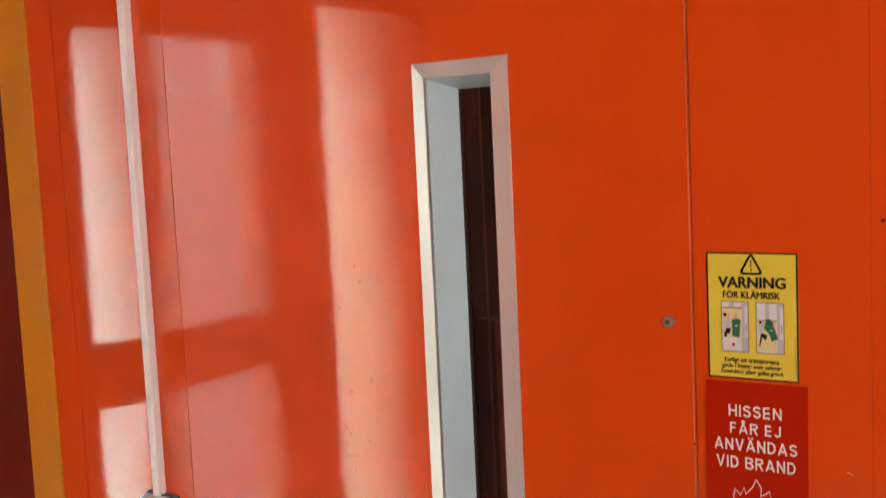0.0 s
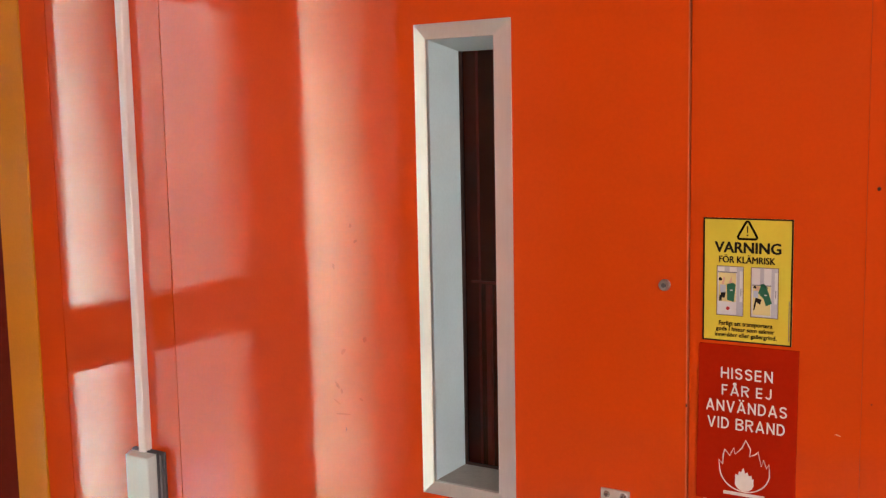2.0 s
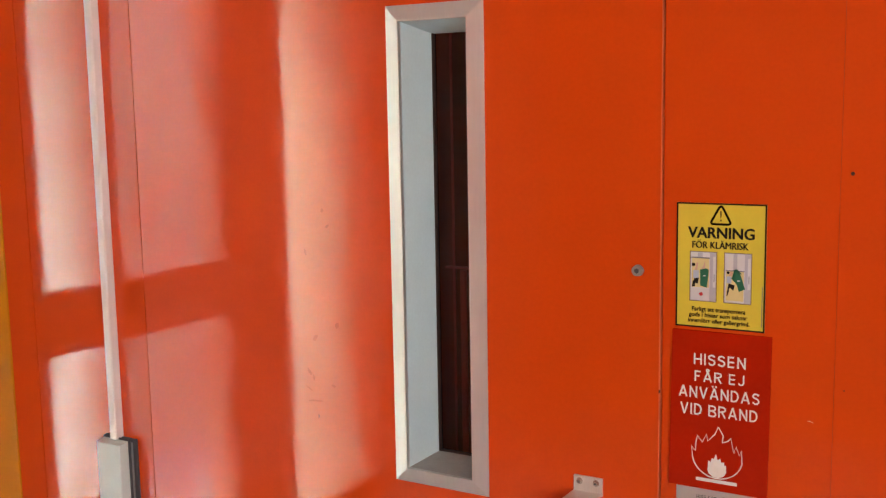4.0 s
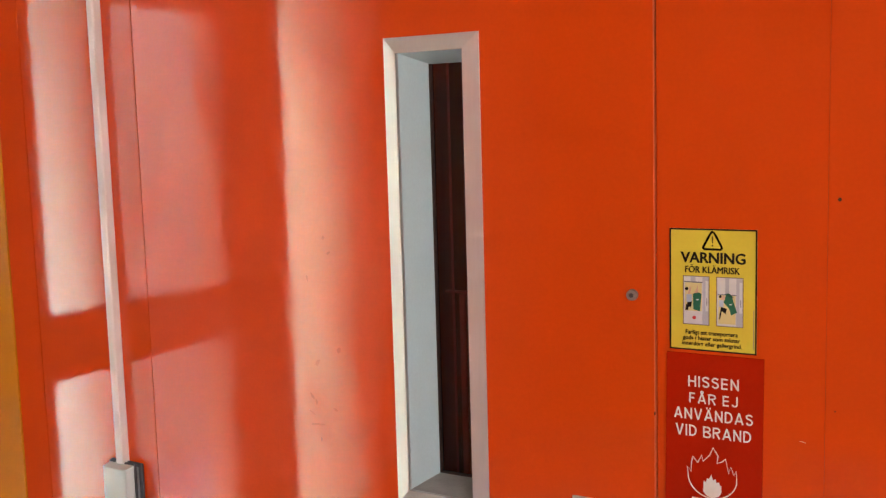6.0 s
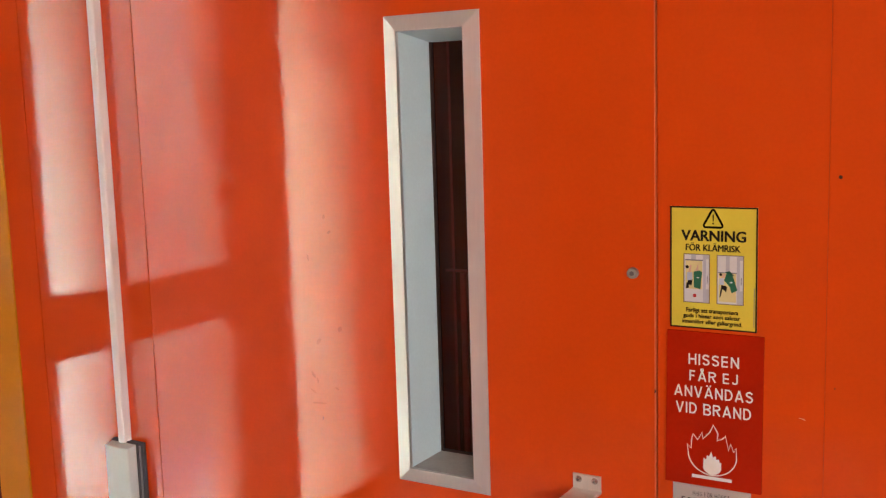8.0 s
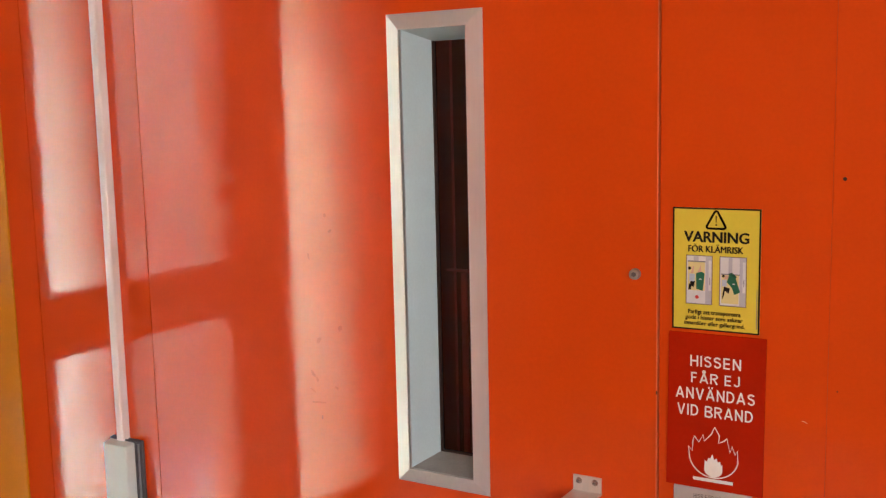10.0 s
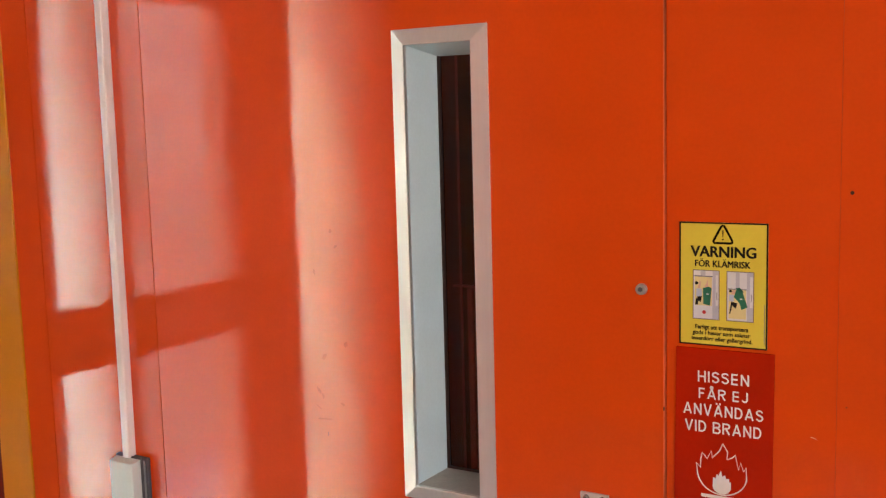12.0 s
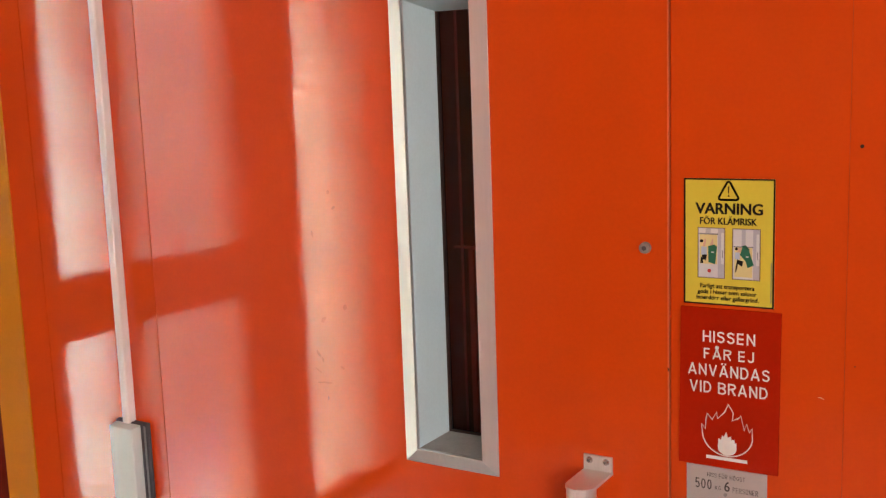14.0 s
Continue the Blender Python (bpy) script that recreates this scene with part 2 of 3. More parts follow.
def glyph(c, t):
    """Width and stroke lines of one plain sans-serif capital or figure, one unit high, for a stroke t wide."""
    h = t / 2
    w = {"I": 0.0, "J": 0.42, "E": 0.48, "F": 0.46, "S": 0.50, "5": 0.46, "6": 0.46, "0": 0.46, "T": 0.52}.get(c, 0.56)
    stem, stem2 = [(0, 0), (0, 1)], [(w, 0), (w, 1)]
    top_, mid_, low_ = [(0, 1 - h), (w, 1 - h)], [(0, 0.5), (w, 0.5)], [(0, h), (w, h)]
    bowl = [(0, 1 - h)] + arc(w * 0.55, 0.735, w * 0.45, 0.265 - h, 90, -90) + [(0, 0.47)]
    if c in "AÅÄ":
        w = 0.66
        g = [[(0, 0), (w / 2, 1)], [(w, 0), (w / 2, 1)], [(0.13, 0.29), (w - 0.13, 0.29)]]
        if c == "Å":
            g.append(arc(w / 2, 1.10, 0.10, 0.10, -90, 270))
        return w, g + ([[(w / 2 + d, 1.06), (w / 2 + d, 1.06 + t)] for d in (-0.15, 0.15)] if c == "Ä" else [])
    if c == "V":
        return 0.62, [[(0, 1), (0.31, 0)], [(0.62, 1), (0.31, 0)]]
    if c == "S":
        return w, [arc(w / 2, 0.74, w / 2, 0.26 - h, 15, 270) + arc(w / 2, 0.26 + h * 0.5, w / 2, 0.26 - h * 0.5, 90, -165)[1:]]
    if c in "OÖ0":
        g = [arc(w / 2, 0.5, w / 2, 0.5 - h, 90, 450, 24)]
        return w, g + ([[(w / 2 + d, 1.08), (w / 2 + d, 1.08 + t)] for d in (-0.15, 0.15)] if c == "Ö" else [])
    if c == "G":
        return w, [arc(w / 2, 0.5, w / 2, 0.5 - h, 40, 360, 20), [(w * 0.5, 0.46), (w, 0.46)]]
    if c == "D":
        return w, [stem, [(0, 1 - h)] + arc(w * 0.4, 0.5, w * 0.6, 0.5 - h, 90, -90, 14) + [(0, h)]]
    if c == "6":
        return w, [arc(w / 2, 0.30, w / 2, 0.30 - h, 0, 360, 18), arc(w * 0.95, 0.30, w * 0.95, 0.70 - h, 180, 95)]
    if c == "5":
        return w, [[(w, 1 - h), (0.05, 1 - h), (0.02, 0.55)] + arc(w / 2, 0.33, w / 2, 0.33 - h, 130, -150, 14)]
    return w, {"H": [stem, stem2, mid_], "I": [stem], "E": [stem, top_, mid_, low_], "F": [stem, top_, [(0, 0.5), (w * 0.85, 0.5)]], "N": [stem, stem2, [(0, 0.94), (w, 0.06)]],
               "R": [stem, bowl, [(w * 0.5, 0.47), (w, 0)]], "P": [stem, bowl], "B": [stem, bowl, arc(w * 0.55, 0.265 - h * 0.3, w * 0.50, 0.265 - h * 0.7, 90, -90) + [(0, h)]],
               "J": [[(w, 1)] + arc(w / 2, 0.28, w / 2, 0.28 - h, 0, -165)], "K": [stem, [(w, 1), (0, 0.36)], [(w * 0.35, 0.55), (w, 0)]], "T": [top_, [(w / 2, 0), (w / 2, 1)]]}[c]


def ribbon(bm, line, half, y, deep):
    """A flat raised stroke of even width along a line of (x, z) points."""
    sides = []
    for i, p_ in enumerate(line):
        p_ = Vector(p_)
        a = (p_ - Vector(line[i - 1])).normalized() if i else None
        b = (Vector(line[i + 1]) - p_).normalized() if i + 1 < len(line) else None
        d = ((a or b) + (b or a)).normalized()
        k = half / max(0.5, d.dot(a or b))
        n_ = Vector((-d.y, d.x)) * k
        sides.append([bm.verts.new((q.x, yy, q.y)) for q in (p_ + n_, p_ - n_) for yy in (y - deep, y)])
    for a, b in zip(sides, sides[1:]):
        for i, j in ((0, 2), (2, 3), (3, 1)):
            bm.faces.new((a[i], a[j], b[j], b[i]))
    for e in (sides[0], sides[-1]):
        bm.faces.new((e[0], e[1], e[3], e[2]))


def sign_letters(body, box4, y, mat, parent, t=0.138, gap=0.19):
    """Plain capitals from x0 to x1, from z0 to z1 high, each letter a raised piece of its own."""
    x0, x1, z0, z1 = box4
    u, placed = 0.0, []
    for c in body:
        if c == " ":
            u += 0.42
            continue
        w, lines = glyph(c, t)
        placed.append((u + t / 2, lines))
        u += w + t + gap
    sx, sz = (x1 - x0) / (u - gap), z1 - z0
    for at, lines in placed:
        bm = bmesh.new()
        for k, line in enumerate(lines):
            pts = [(x0 + (at + a) * sx, z0 + b * sz) for a, b in line]
            ribbon(bm, pts, t / 2 * min(sx, sz), y, 0.0004 + 0.00004 * k)
        part("letter", bm, mat, parent)


# ---- the lift wall: backing and panels ----
FLOOR = -0.16
LEAF = (-0.8902, -0.0195, FLOOR + 0.012, 1.97)
TOP = 2.62
wall_lift = structure("wall_lift", framed((-1.241, 0.2645, FLOOR, TOP), (-0.8975, -0.012, FLOOR + 0.004, 1.976), 0.022, 0.16), wall_brown,
                      "lift shaft wall clad with orange laminate panels", "wall")
for x0, x1, z0, z1, mat in ((-1.1705, -0.8950, FLOOR + 0.01, 1.97, laminate_side), (-1.241, -1.1730, FLOOR + 0.01, 1.97, laminate_side), (-0.0165, 0.1826, FLOOR + 0.01, 1.97, laminate),
                       (0.1829, 0.2645, FLOOR + 0.01, 1.97, laminate), (-1.241, -0.4, 1.974, TOP - 0.01, laminate), (-0.3975, 0.2645, 1.974, TOP - 0.01, laminate)):
    part("panel", slab(x0, x1, 0.0, 0.021, z0, z1), mat, wall_lift)
part("pilaster", slab(-1.330, -1.2420, -0.003, 0.16, FLOOR, TOP, 0.0015), yellow_paint, wall_lift, "yellow painted corner pilaster")
part("pilaster", slab(0.2655, 0.3535, -0.003, 0.16, FLOOR, TOP, 0.0015), yellow_paint, wall_lift, "yellow painted corner pilaster")
structure("wall_beside", slab(0.3545, 2.5, 0.03, 0.16, FLOOR, TOP), maroon_paint, "dark maroon painted wall beside the yellow pilaster", "wall")
structure("wall_corner", slab(-2.17, -1.331, 0.03, 0.16, FLOOR, TOP), maroon_paint, "dark maroon painted wall beside the yellow pilaster", "wall")

# small screw holes and a chip in the cladding
for x, z, r in ((0.195, 1.4715, 0.0022), (0.1935, 1.229, 0.0008)):
    part("screw_hole", cyl(r, 0.0006, 12, facing(x, -0.0002, z)), dark_hole, wall_lift, "small dark screw hole")
part("chip", poly([(0.1545, 1.1890), (0.1575, 1.1896), (0.1615, 1.1878), (0.1618, 1.1872), (0.1575, 1.1886)], 0.0, -0.0004), chip, wall_lift, "pale chipped fleck")

# ---- lift door ----
WIN = (-0.405, -0.2555, 1.0265, 1.687)
INN = (-0.3825, -0.2785, 1.0475, 1.6655)
door = thing("lift_door", (-0.455, 0.02, FLOOR + 0.012), "orange laminate lift landing door with a narrow vision window, closed", "door")
part("leaf", framed(LEAF, (INN[0] - 0.001, INN[1] + 0.001, INN[2] - 0.001, INN[3] + 0.001), -0.003, 0.083), laminate, door, "glossy orange laminate leaf")
part("edge_band", slab(-0.0195, -0.0182, -0.0034, 0.04, FLOOR + 0.012, 1.97), edge_strip, door, "worn pale edge band")


def bevel_member(k):
    """One mitred member of the window trim: outer edge on the leaf, inner edge proud."""
    def corners(r):
        x0, x1, z0, z1 = r
        return ((x0, z0), (x1, z0), (x1, z1), (x0, z1))
    o, i, l = corners(WIN), corners((INN[0] - 0.0018, INN[1] + 0.0018, INN[2] - 0.0018, INN[3] + 0.0018)), corners(INN)
    bm = bmesh.new()
    j = (k + 1) % 4
    prof = [[(o, -0.0032), (o, -0.0045), (i, -0.0095), (l, -0.0095), (l, -0.0032)]]
    ends = []
    for c in (k, j):
        ends.append([bm.verts.new((r[c][0], y, r[c][1])) for r, y in prof[0]])
    a, b = ends
    for q in range(5):
        w = (q + 1) % 5
        bm.faces.new((a[q], a[w], b[w], b[q]))
    bm.faces.new(a), bm.faces.new(b[::-1])
    return bm


trim = part("window_trim", slab(INN[0] - 0.0008, INN[0], -0.0030, 0.080, INN[2], INN[3]), reveal_paint, door, "grey metal window reveal")
for k in range(4):
    part("trim_member", bevel_member(k), aluminium, trim, "bevelled satin aluminium trim")
part("reveal_side", slab(INN[1], INN[1] + 0.0008, -0.0030, 0.080, INN[2], INN[3]), reveal_paint, trim)
top = slab(INN[0], INN[1], -0.0030, 0.080, INN[3], INN[3] + 0.0008)
for v in top.verts:
    if v.co.y > 0.05 and v.co.z < INN[3] + 0.0004:
        v.co.z -= 0.0115
part("reveal_top", top, reveal_paint, trim)
part("reveal_sill", slab(INN[0], INN[1], -0.0030, 0.080, INN[2] - 0.0008, INN[2]), sill_shaded, trim, "grey metal sill, coloured darker for its shade")
seal = part("glazing_seal", framed((INN[0] - 0.0005, INN[1] + 0.0005, INN[2] - 0.0005, INN[3] + 0.0005), (INN[0] + 0.003, INN[1] - 0.003, INN[2] + 0.003, INN[3] - 0.003), 0.0775, 0.083), rubber_brown, door, "brown rubber glazing seal")
pane = part("pane", slab(INN[0] + 0.001, INN[1] - 0.001, 0.0835, 0.0895, INN[2] + 0.001, INN[3] - 0.001), tinted, door, "bronze tinted glass pane")
pane.visible_shadow = False
part("dent", poly([(-0.0196, 1.2000), (-0.0178, 1.2008), (-0.0176, 1.2042), (-0.0194, 1.2052)], -0.0034, -0.0037), dark_hole, door, "small dark dent in the edge band")
# round lock cap
cap = part("lock_cap", cyl(0.0072, 0.006, 32, facing(-0.0468, -0.0058, 1.3505), r2=0.0064), zinc, door, "small round steel lock cap", True)
part("key_socket", cyl(0.0032, 0.0008, 6, facing(-0.0468, -0.0089, 1.3505)), gasket, cap)

# pull handle: lug plates and an upright tube
HX, HY = -0.111, -0.058


def lug(z, up):
    bm = bmesh.new()
    w, t = 0.0196, 0.0035
    pts = [(-w, -0.003), (w, -0.003)] + [(w * math.cos(a), HY + w * math.sin(a)) for a in (-math.pi * q / 14 for q in range(15))]
    lo = [bm.verts.new((HX + x, y, z)) for x, y in pts]
    hi = [bm.verts.new((HX + x, y, z + t)) for x, y in pts]
    bm.faces.new(lo), bm.faces.new(hi[::-1])
    for i in range(len(pts)):
        j = (i + 1) % len(pts)
        bm.faces.new((lo[i], lo[j], hi[j], hi[i]))
    box(bm, HX - w, HX + w, -0.0065, -0.003, *((z, z + 0.0235) if up else (z - 0.020, z + t)), bevel=0.0008)
    return bm


handle = part("pull_handle", cyl(0.0186, 0.275, 40, Matrix.Translation((HX, HY, 0.9195))), steel, door, "brushed steel tubular pull handle", True)
for z, up in ((1.0565, True), (0.7790, False)):
    bracket = part("bracket", lug(z, up), steel, handle, "flat steel bracket")
    for sx in (-0.0112, 0.0112):
        zz = z + 0.0165 if up else z - 0.013
        screw = part("screw", cyl(0.0046, 0.0036, 20, facing(HX + sx, -0.0082, zz), r2=0.0026), screw_metal, handle, "round-headed steel screw", True)
        part("key_recess", cyl(0.0013, 0.0006, 6, facing(HX + sx, -0.0101, zz)), gasket, screw)

# scuffs and smudges on the leaf
rs = random.Random(4)


def blot(x, z, w, h, turn):
    pts = []
    for q in range(12):
        a = 2 * math.pi * q / 12
        r = rs.uniform(0.6, 1.1)
        u, v = w * r * math.cos(a), h * r * math.sin(a)
        pts.append((x + u * math.cos(turn) - v * math.sin(turn), z + u * math.sin(turn) + v * math.cos(turn)))
    return poly(pts, -0.0030, -0.00315)


for x, z, w, h, turn, m in ((-0.542, 1.219, 0.0022, 0.006, -0.6, scuff_soft), (-0.555, 1.166, 0.0018, 0.005, 0.5, scuff_soft), (-0.548, 1.158, 0.0015, 0.0035, 0.2, scuff_soft),
                         (-0.503, 1.240, 0.0025, 0.004, -0.4, scuff_soft), (-0.512, 1.149, 0.003, 0.0018, -0.4, scuff_soft), (-0.541, 1.100, 0.0010, 0.0028, 0.0, scuff),
                         (-0.545, 1.123, 0.010, 0.0012, 0.1, scuff_soft), (-0.556, 1.345, 0.0015, 0.004, 0.3, scuff_soft),
                         (-0.523, 1.407, 0.0022, 0.0030, 0.5, scuff_soft), (-0.515, 1.385, 0.0030, 0.0016, 0.7, scuff_soft), (-0.556, 1.140, 0.0050, 0.0014, -0.5, scuff_soft)):
    part("scuff_mark", blot(x, z, 1.5 * w, 1.3 * h, turn), m, door, "small dull scuff mark")

# ---- cable trunking and junction box ----
trunk = tagged(part("cable_trunking", slab(-0.978, -0.962, -0.0155, 0.0, 1.004, 2.60, 0.0012), ivory),
               "narrow ivory plastic cable trunking fixed on the orange panel", "cable trunking")
part("trunking_lid", slab(-0.9768, -0.9632, -0.0167, -0.0157, 1.004, 2.60, 0.0004), ivory, trunk)
jbox = thing("junction_box", (-0.963, -0.004, 0.86), "pale grey plastic junction box with a dark rubber gasket", "junction box")
part("backplate", slab(-1.003, -0.9280, -0.006, 0.0, 0.858, 1.0065, 0.002), gasket, jbox, "dark grey rubber backplate")
part("gasket", slab(-1.000, -0.9370, -0.0120, -0.0080, 0.861, 1.0065, 0.0012), gasket, jbox, "dark rubber gasket")
part("inner_rim", slab(-0.999, -0.9350, -0.0082, -0.0058, 0.864, 1.000), rim_grey, jbox)


def cover():
    bm = bmesh.new()
    rings = []
    for x0, x1, z0, z1, y in ((-0.998, -0.9400, 0.862, 1.0035, -0.0120), (-0.998, -0.9395, 0.863, 1.003, -0.0150), (-0.995, -0.9405, 0.866, 1.0005, -0.0310)):
        rings.append([bm.verts.new((x, y, z)) for x, z in ((x0, z0), (x1, z0), (x1, z1), (x0, z1))])
    for a, b in zip(rings, rings[1:]):
        for i in range(4):
            j = (i + 1) % 4
            bm.faces.new((a[i], a[j], b[j], b[i]))
    bm.faces.new(rings[0][::-1]), bm.faces.new(rings[-1])
    bmesh.ops.bevel(bm, geom=[e for e in bm.edges if all(v.co.y < -0.03 for v in e.verts)], offset=0.001, segments=2, affect="EDGES")
    return bm


part("cover", cover(), grey_plastic, jbox, "pale grey sloped cover")

# ---- yellow warning sign ----
S0, S1, SB, ST = 0.0, 0.105, 1.2865, 1.435
warn = tagged(part("warning_sign", slab(S0, S1, -0.0012, 0.0, SB, ST), sign_yellow), "yellow vinyl warning sign about pinch risk with black border", "sign")
Y = -0.0014
part("border", framed((S0, S1, SB, ST), (S0 + 0.0018, S1 - 0.0018, SB + 0.0018, ST - 0.0018), -0.0016, -0.0011), ink, warn, "black printed border")


def rounded_triangle(cx, z0, z1, half, r, wide):
    """A ring with rounded corners in the shape of a warning triangle."""
    bm = bmesh.new()
    loops = []
    for grow in (0.0, wide):
        pts = []
        for (px, pz), a0 in (((cx, z1 - 2 * r), 30), ((cx - half + 1.6 * r, z0 + r), 150), ((cx + half - 1.6 * r, z0 + r), 270)):
            for q in range(6):
                a = radians(a0 + 120 * q / 5)
                pts.append((px + (r + wide * 0.5 - grow) * math.cos(a), pz + (r + wide * 0.5 - grow) * math.sin(a)))
        loops.append([bm.verts.new((x, Y - 0.0002, z)) for x, z in pts])
    n_ = len(loops[0])
    for i in range(n_):
        j = (i + 1) % n_
        bm.faces.new((loops[0][i], loops[0][j], loops[1][j], loops[1][i]))
    bmesh.ops.solidify(bm, geom=bm.faces[:], thickness=0.0002)
    return bm


part("warning_triangle", rounded_triangle(0.0525, 1.4105, 1.4335, 0.0125, 0.0022, 0.0026), ink, warn, "black warning triangle")
part("exclamation_mark", poly([(0.0517, 1.4260), (0.0533, 1.4260), (0.0530, 1.4178), (0.0520, 1.4178)], Y, Y - 0.0002), ink, warn)
part("exclamation_dot", cyl(0.0010, 0.0003, 12, facing(0.0525, Y, 1.4150)), ink, warn)
lettering("heading", "VARNING", (0.0140, 0.0915, 1.3940, 1.4062), Y, ink, warn, 0.016, heavy=0.0003)
lettering("subheading", "FÖR KLÄMRISK", (0.0195, 0.0850, 1.3817, 1.3895), Y, ink, warn, 0.0, heavy=0.0003)
for body, x0, x1, z0, z1 in (("Farligt att transportera", 0.0200, 0.0830, 1.3065, 1.3115), ("gods i hissar som saknar", 0.0165, 0.0855, 1.2997, 1.3045),
                             ("innerdörr eller gallergrind.", 0.0155, 0.0880, 1.2927, 1.2975)):
    lettering("caption", body, (x0, x1, z0, z1), Y, ink, warn, 0.006, heavy=0.00012)
part("imprint_bar", slab(0.1012, 0.1020, Y - 0.0002, Y, 1.293, 1.340), print_dark_grey, warn, "fine unreadable print line")


def lift_picture(x0, tilted):
    """Printed picture of a goods lift with a bin in its doorway, as plain shapes."""
    z0, z1, x1 = 1.3185, 1.3775, x0 + 0.0315

    def q(name, a, b, c, d, mat, level):
        part(name, slab(x0 + a, x0 + b, Y - 0.0001 - 0.0001 * level, Y, z0 + c, z0 + d), mat, picture)

    picture = part("picture", slab(x0, x1, Y - 0.0001, Y + 0.0001, z0, z1), print_grey, warn, "printed picture of a lift doorway")
    part("picture_border", framed((x0 - 0.0004, x1 + 0.0004, z0 - 0.0004, z1 + 0.0004), (x0 + 0.0004, x1 - 0.0004, z0 + 0.0004, z1 - 0.0004), Y - 0.0003, Y), print_brown, picture, "thin brown picture border")
    q("picture_wall", 0.0010, 0.0235, 0.0010, 0.0580, print_white, 1)
    q("picture_jamb", 0.0272, 0.0305, 0.0170, 0.0535, print_white, 1)
    if not tilted:
        q("picture_rail", 0.0090, 0.0150, 0.0515, 0.0580, print_grey, 2)
        q("picture_lintel", 0.0015, 0.0235, 0.0510, 0.0525, print_dark_grey, 2)
        q("picture_opening", 0.0022, 0.0228, 0.0165, 0.0510, print_cream, 2)
        q("picture_panel", 0.0015, 0.0235, 0.0010, 0.0160, print_white, 2)
        part("picture_dot", cyl(0.0023, 0.0003, 9, facing(x0 + 0.0135, Y - 0.0003, z0 + 0.0085)), print_red, picture)
        part("picture_bin", poly([(x0 + 0.0125, z0 + 0.0185), (x0 + 0.0205, z0 + 0.0165), (x0 + 0.0225, z0 + 0.0375), (x0 + 0.0190, z0 + 0.0395), (x0 + 0.0120, z0 + 0.0375)], Y - 0.0004, Y), print_green, picture)
        q("picture_bin_mark", 0.0160, 0.0190, 0.0298, 0.0312, print_white, 5)
        q("picture_shape", 0.0040, 0.0105, 0.0270, 0.0365, print_blue, 3)
        part("picture_shape", poly([(x0 + 0.0040, z0 + 0.0170), (x0 + 0.0060, z0 + 0.0170), (x0 + 0.0062, z0 + 0.0215), (x0 + 0.0095, z0 + 0.0205), (x0 + 0.0108, z0 + 0.0280), (x0 + 0.0052, z0 + 0.0270)], Y - 0.0004, Y), ink, picture)
        part("picture_shape", cyl(0.0021, 0.0004, 9, facing(x0 + 0.0042, Y - 0.0003, z0 + 0.0432)), ink, picture)
        part("picture_shape", poly([(x0 + 0.0055, z0 + 0.0368), (x0 + 0.0088, z0 + 0.0372), (x0 + 0.0096, z0 + 0.0452), (x0 + 0.0080, z0 + 0.0462)], Y - 0.0004, Y), print_pink, picture)
        part("picture_shape", poly([(x0 + 0.0136, z0 + 0.0385), (x0 + 0.0182, z0 + 0.0390), (x0 + 0.0178, z0 + 0.0480), (x0 + 0.0160, z0 + 0.0430)], Y - 0.00035, Y), print_pink, picture)
        part("picture_shape", poly([(x0 + 0.0026, z0 + 0.0168), (x0 + 0.0038, z0 + 0.0168), (x0 + 0.0052, z0 + 0.0240), (x0 + 0.0036, z0 + 0.0245)], Y - 0.00045, Y), ink, picture)
    else:
        q("picture_rail", 0.0105, 0.0150, 0.0380, 0.0580, print_grey, 2)
        q("picture_lintel", 0.0015, 0.0235, 0.0375, 0.0388, print_dark_grey, 2)
        q("picture_opening", 0.0022, 0.0228, 0.0030, 0.0375, print_cream, 2)
        part("picture_bin", poly([(x0 + 0.0085, z0 + 0.0290), (x0 + 0.0115, z0 + 0.0380), (x0 + 0.0180, z0 + 0.0375), (x0 + 0.0245, z0 + 0.0175), (x0 + 0.0175, z0 + 0.0140), (x0 + 0.0150, z0 + 0.0220)], Y - 0.0004, Y), print_green, picture)
        part("picture_bin_lid", poly([(x0 + 0.0100, z0 + 0.0390), (x0 + 0.0150, z0 + 0.0405), (x0 + 0.0205, z0 + 0.0350), (x0 + 0.0165, z0 + 0.0350)], Y - 0.0005, Y), print_dark_green, picture)
        q("picture_bin_mark", 0.0155, 0.0185, 0.0262, 0.0276, print_white, 5)
        q("picture_shape", 0.0030, 0.0085, 0.0235, 0.0315, print_blue, 3)
        part("picture_shape", poly([(x0 + 0.0035, z0 + 0.0125), (x0 + 0.0055, z0 + 0.0135), (x0 + 0.0065, z0 + 0.0185), (x0 + 0.0110, z0 + 0.0150), (x0 + 0.0125, z0 + 0.0215), (x0 + 0.0055, z0 + 0.0235)], Y - 0.0004, Y), ink, picture)
        part("picture_shape", cyl(0.0017, 0.0004, 9, facing(x0 + 0.0046, Y - 0.0003, z0 + 0.0358)), ink, picture)
        part("picture_shape", poly([(x0 + 0.0050, z0 + 0.0318), (x0 + 0.0094, z0 + 0.0322), (x0 + 0.0104, z0 + 0.0366), (x0 + 0.0072, z0 + 0.0372)], Y - 0.0004, Y), print_pink, picture)
        part("picture_shape", poly([(x0 + 0.0030, z0 + 0.0085), (x0 + 0.0042, z0 + 0.0085), (x0 + 0.0060, z0 + 0.0150), (x0 + 0.0044, z0 + 0.0160)], Y - 0.00045, Y), ink, picture)
    part("picture_handle", slab(x0 + 0.0283, x0 + 0.0292, Y - 0.0004, Y, z0 + 0.0240, z0 + 0.0330), print_dark_grey, picture)


lift_picture(0.0170, False)
lift_picture(0.0575, True)

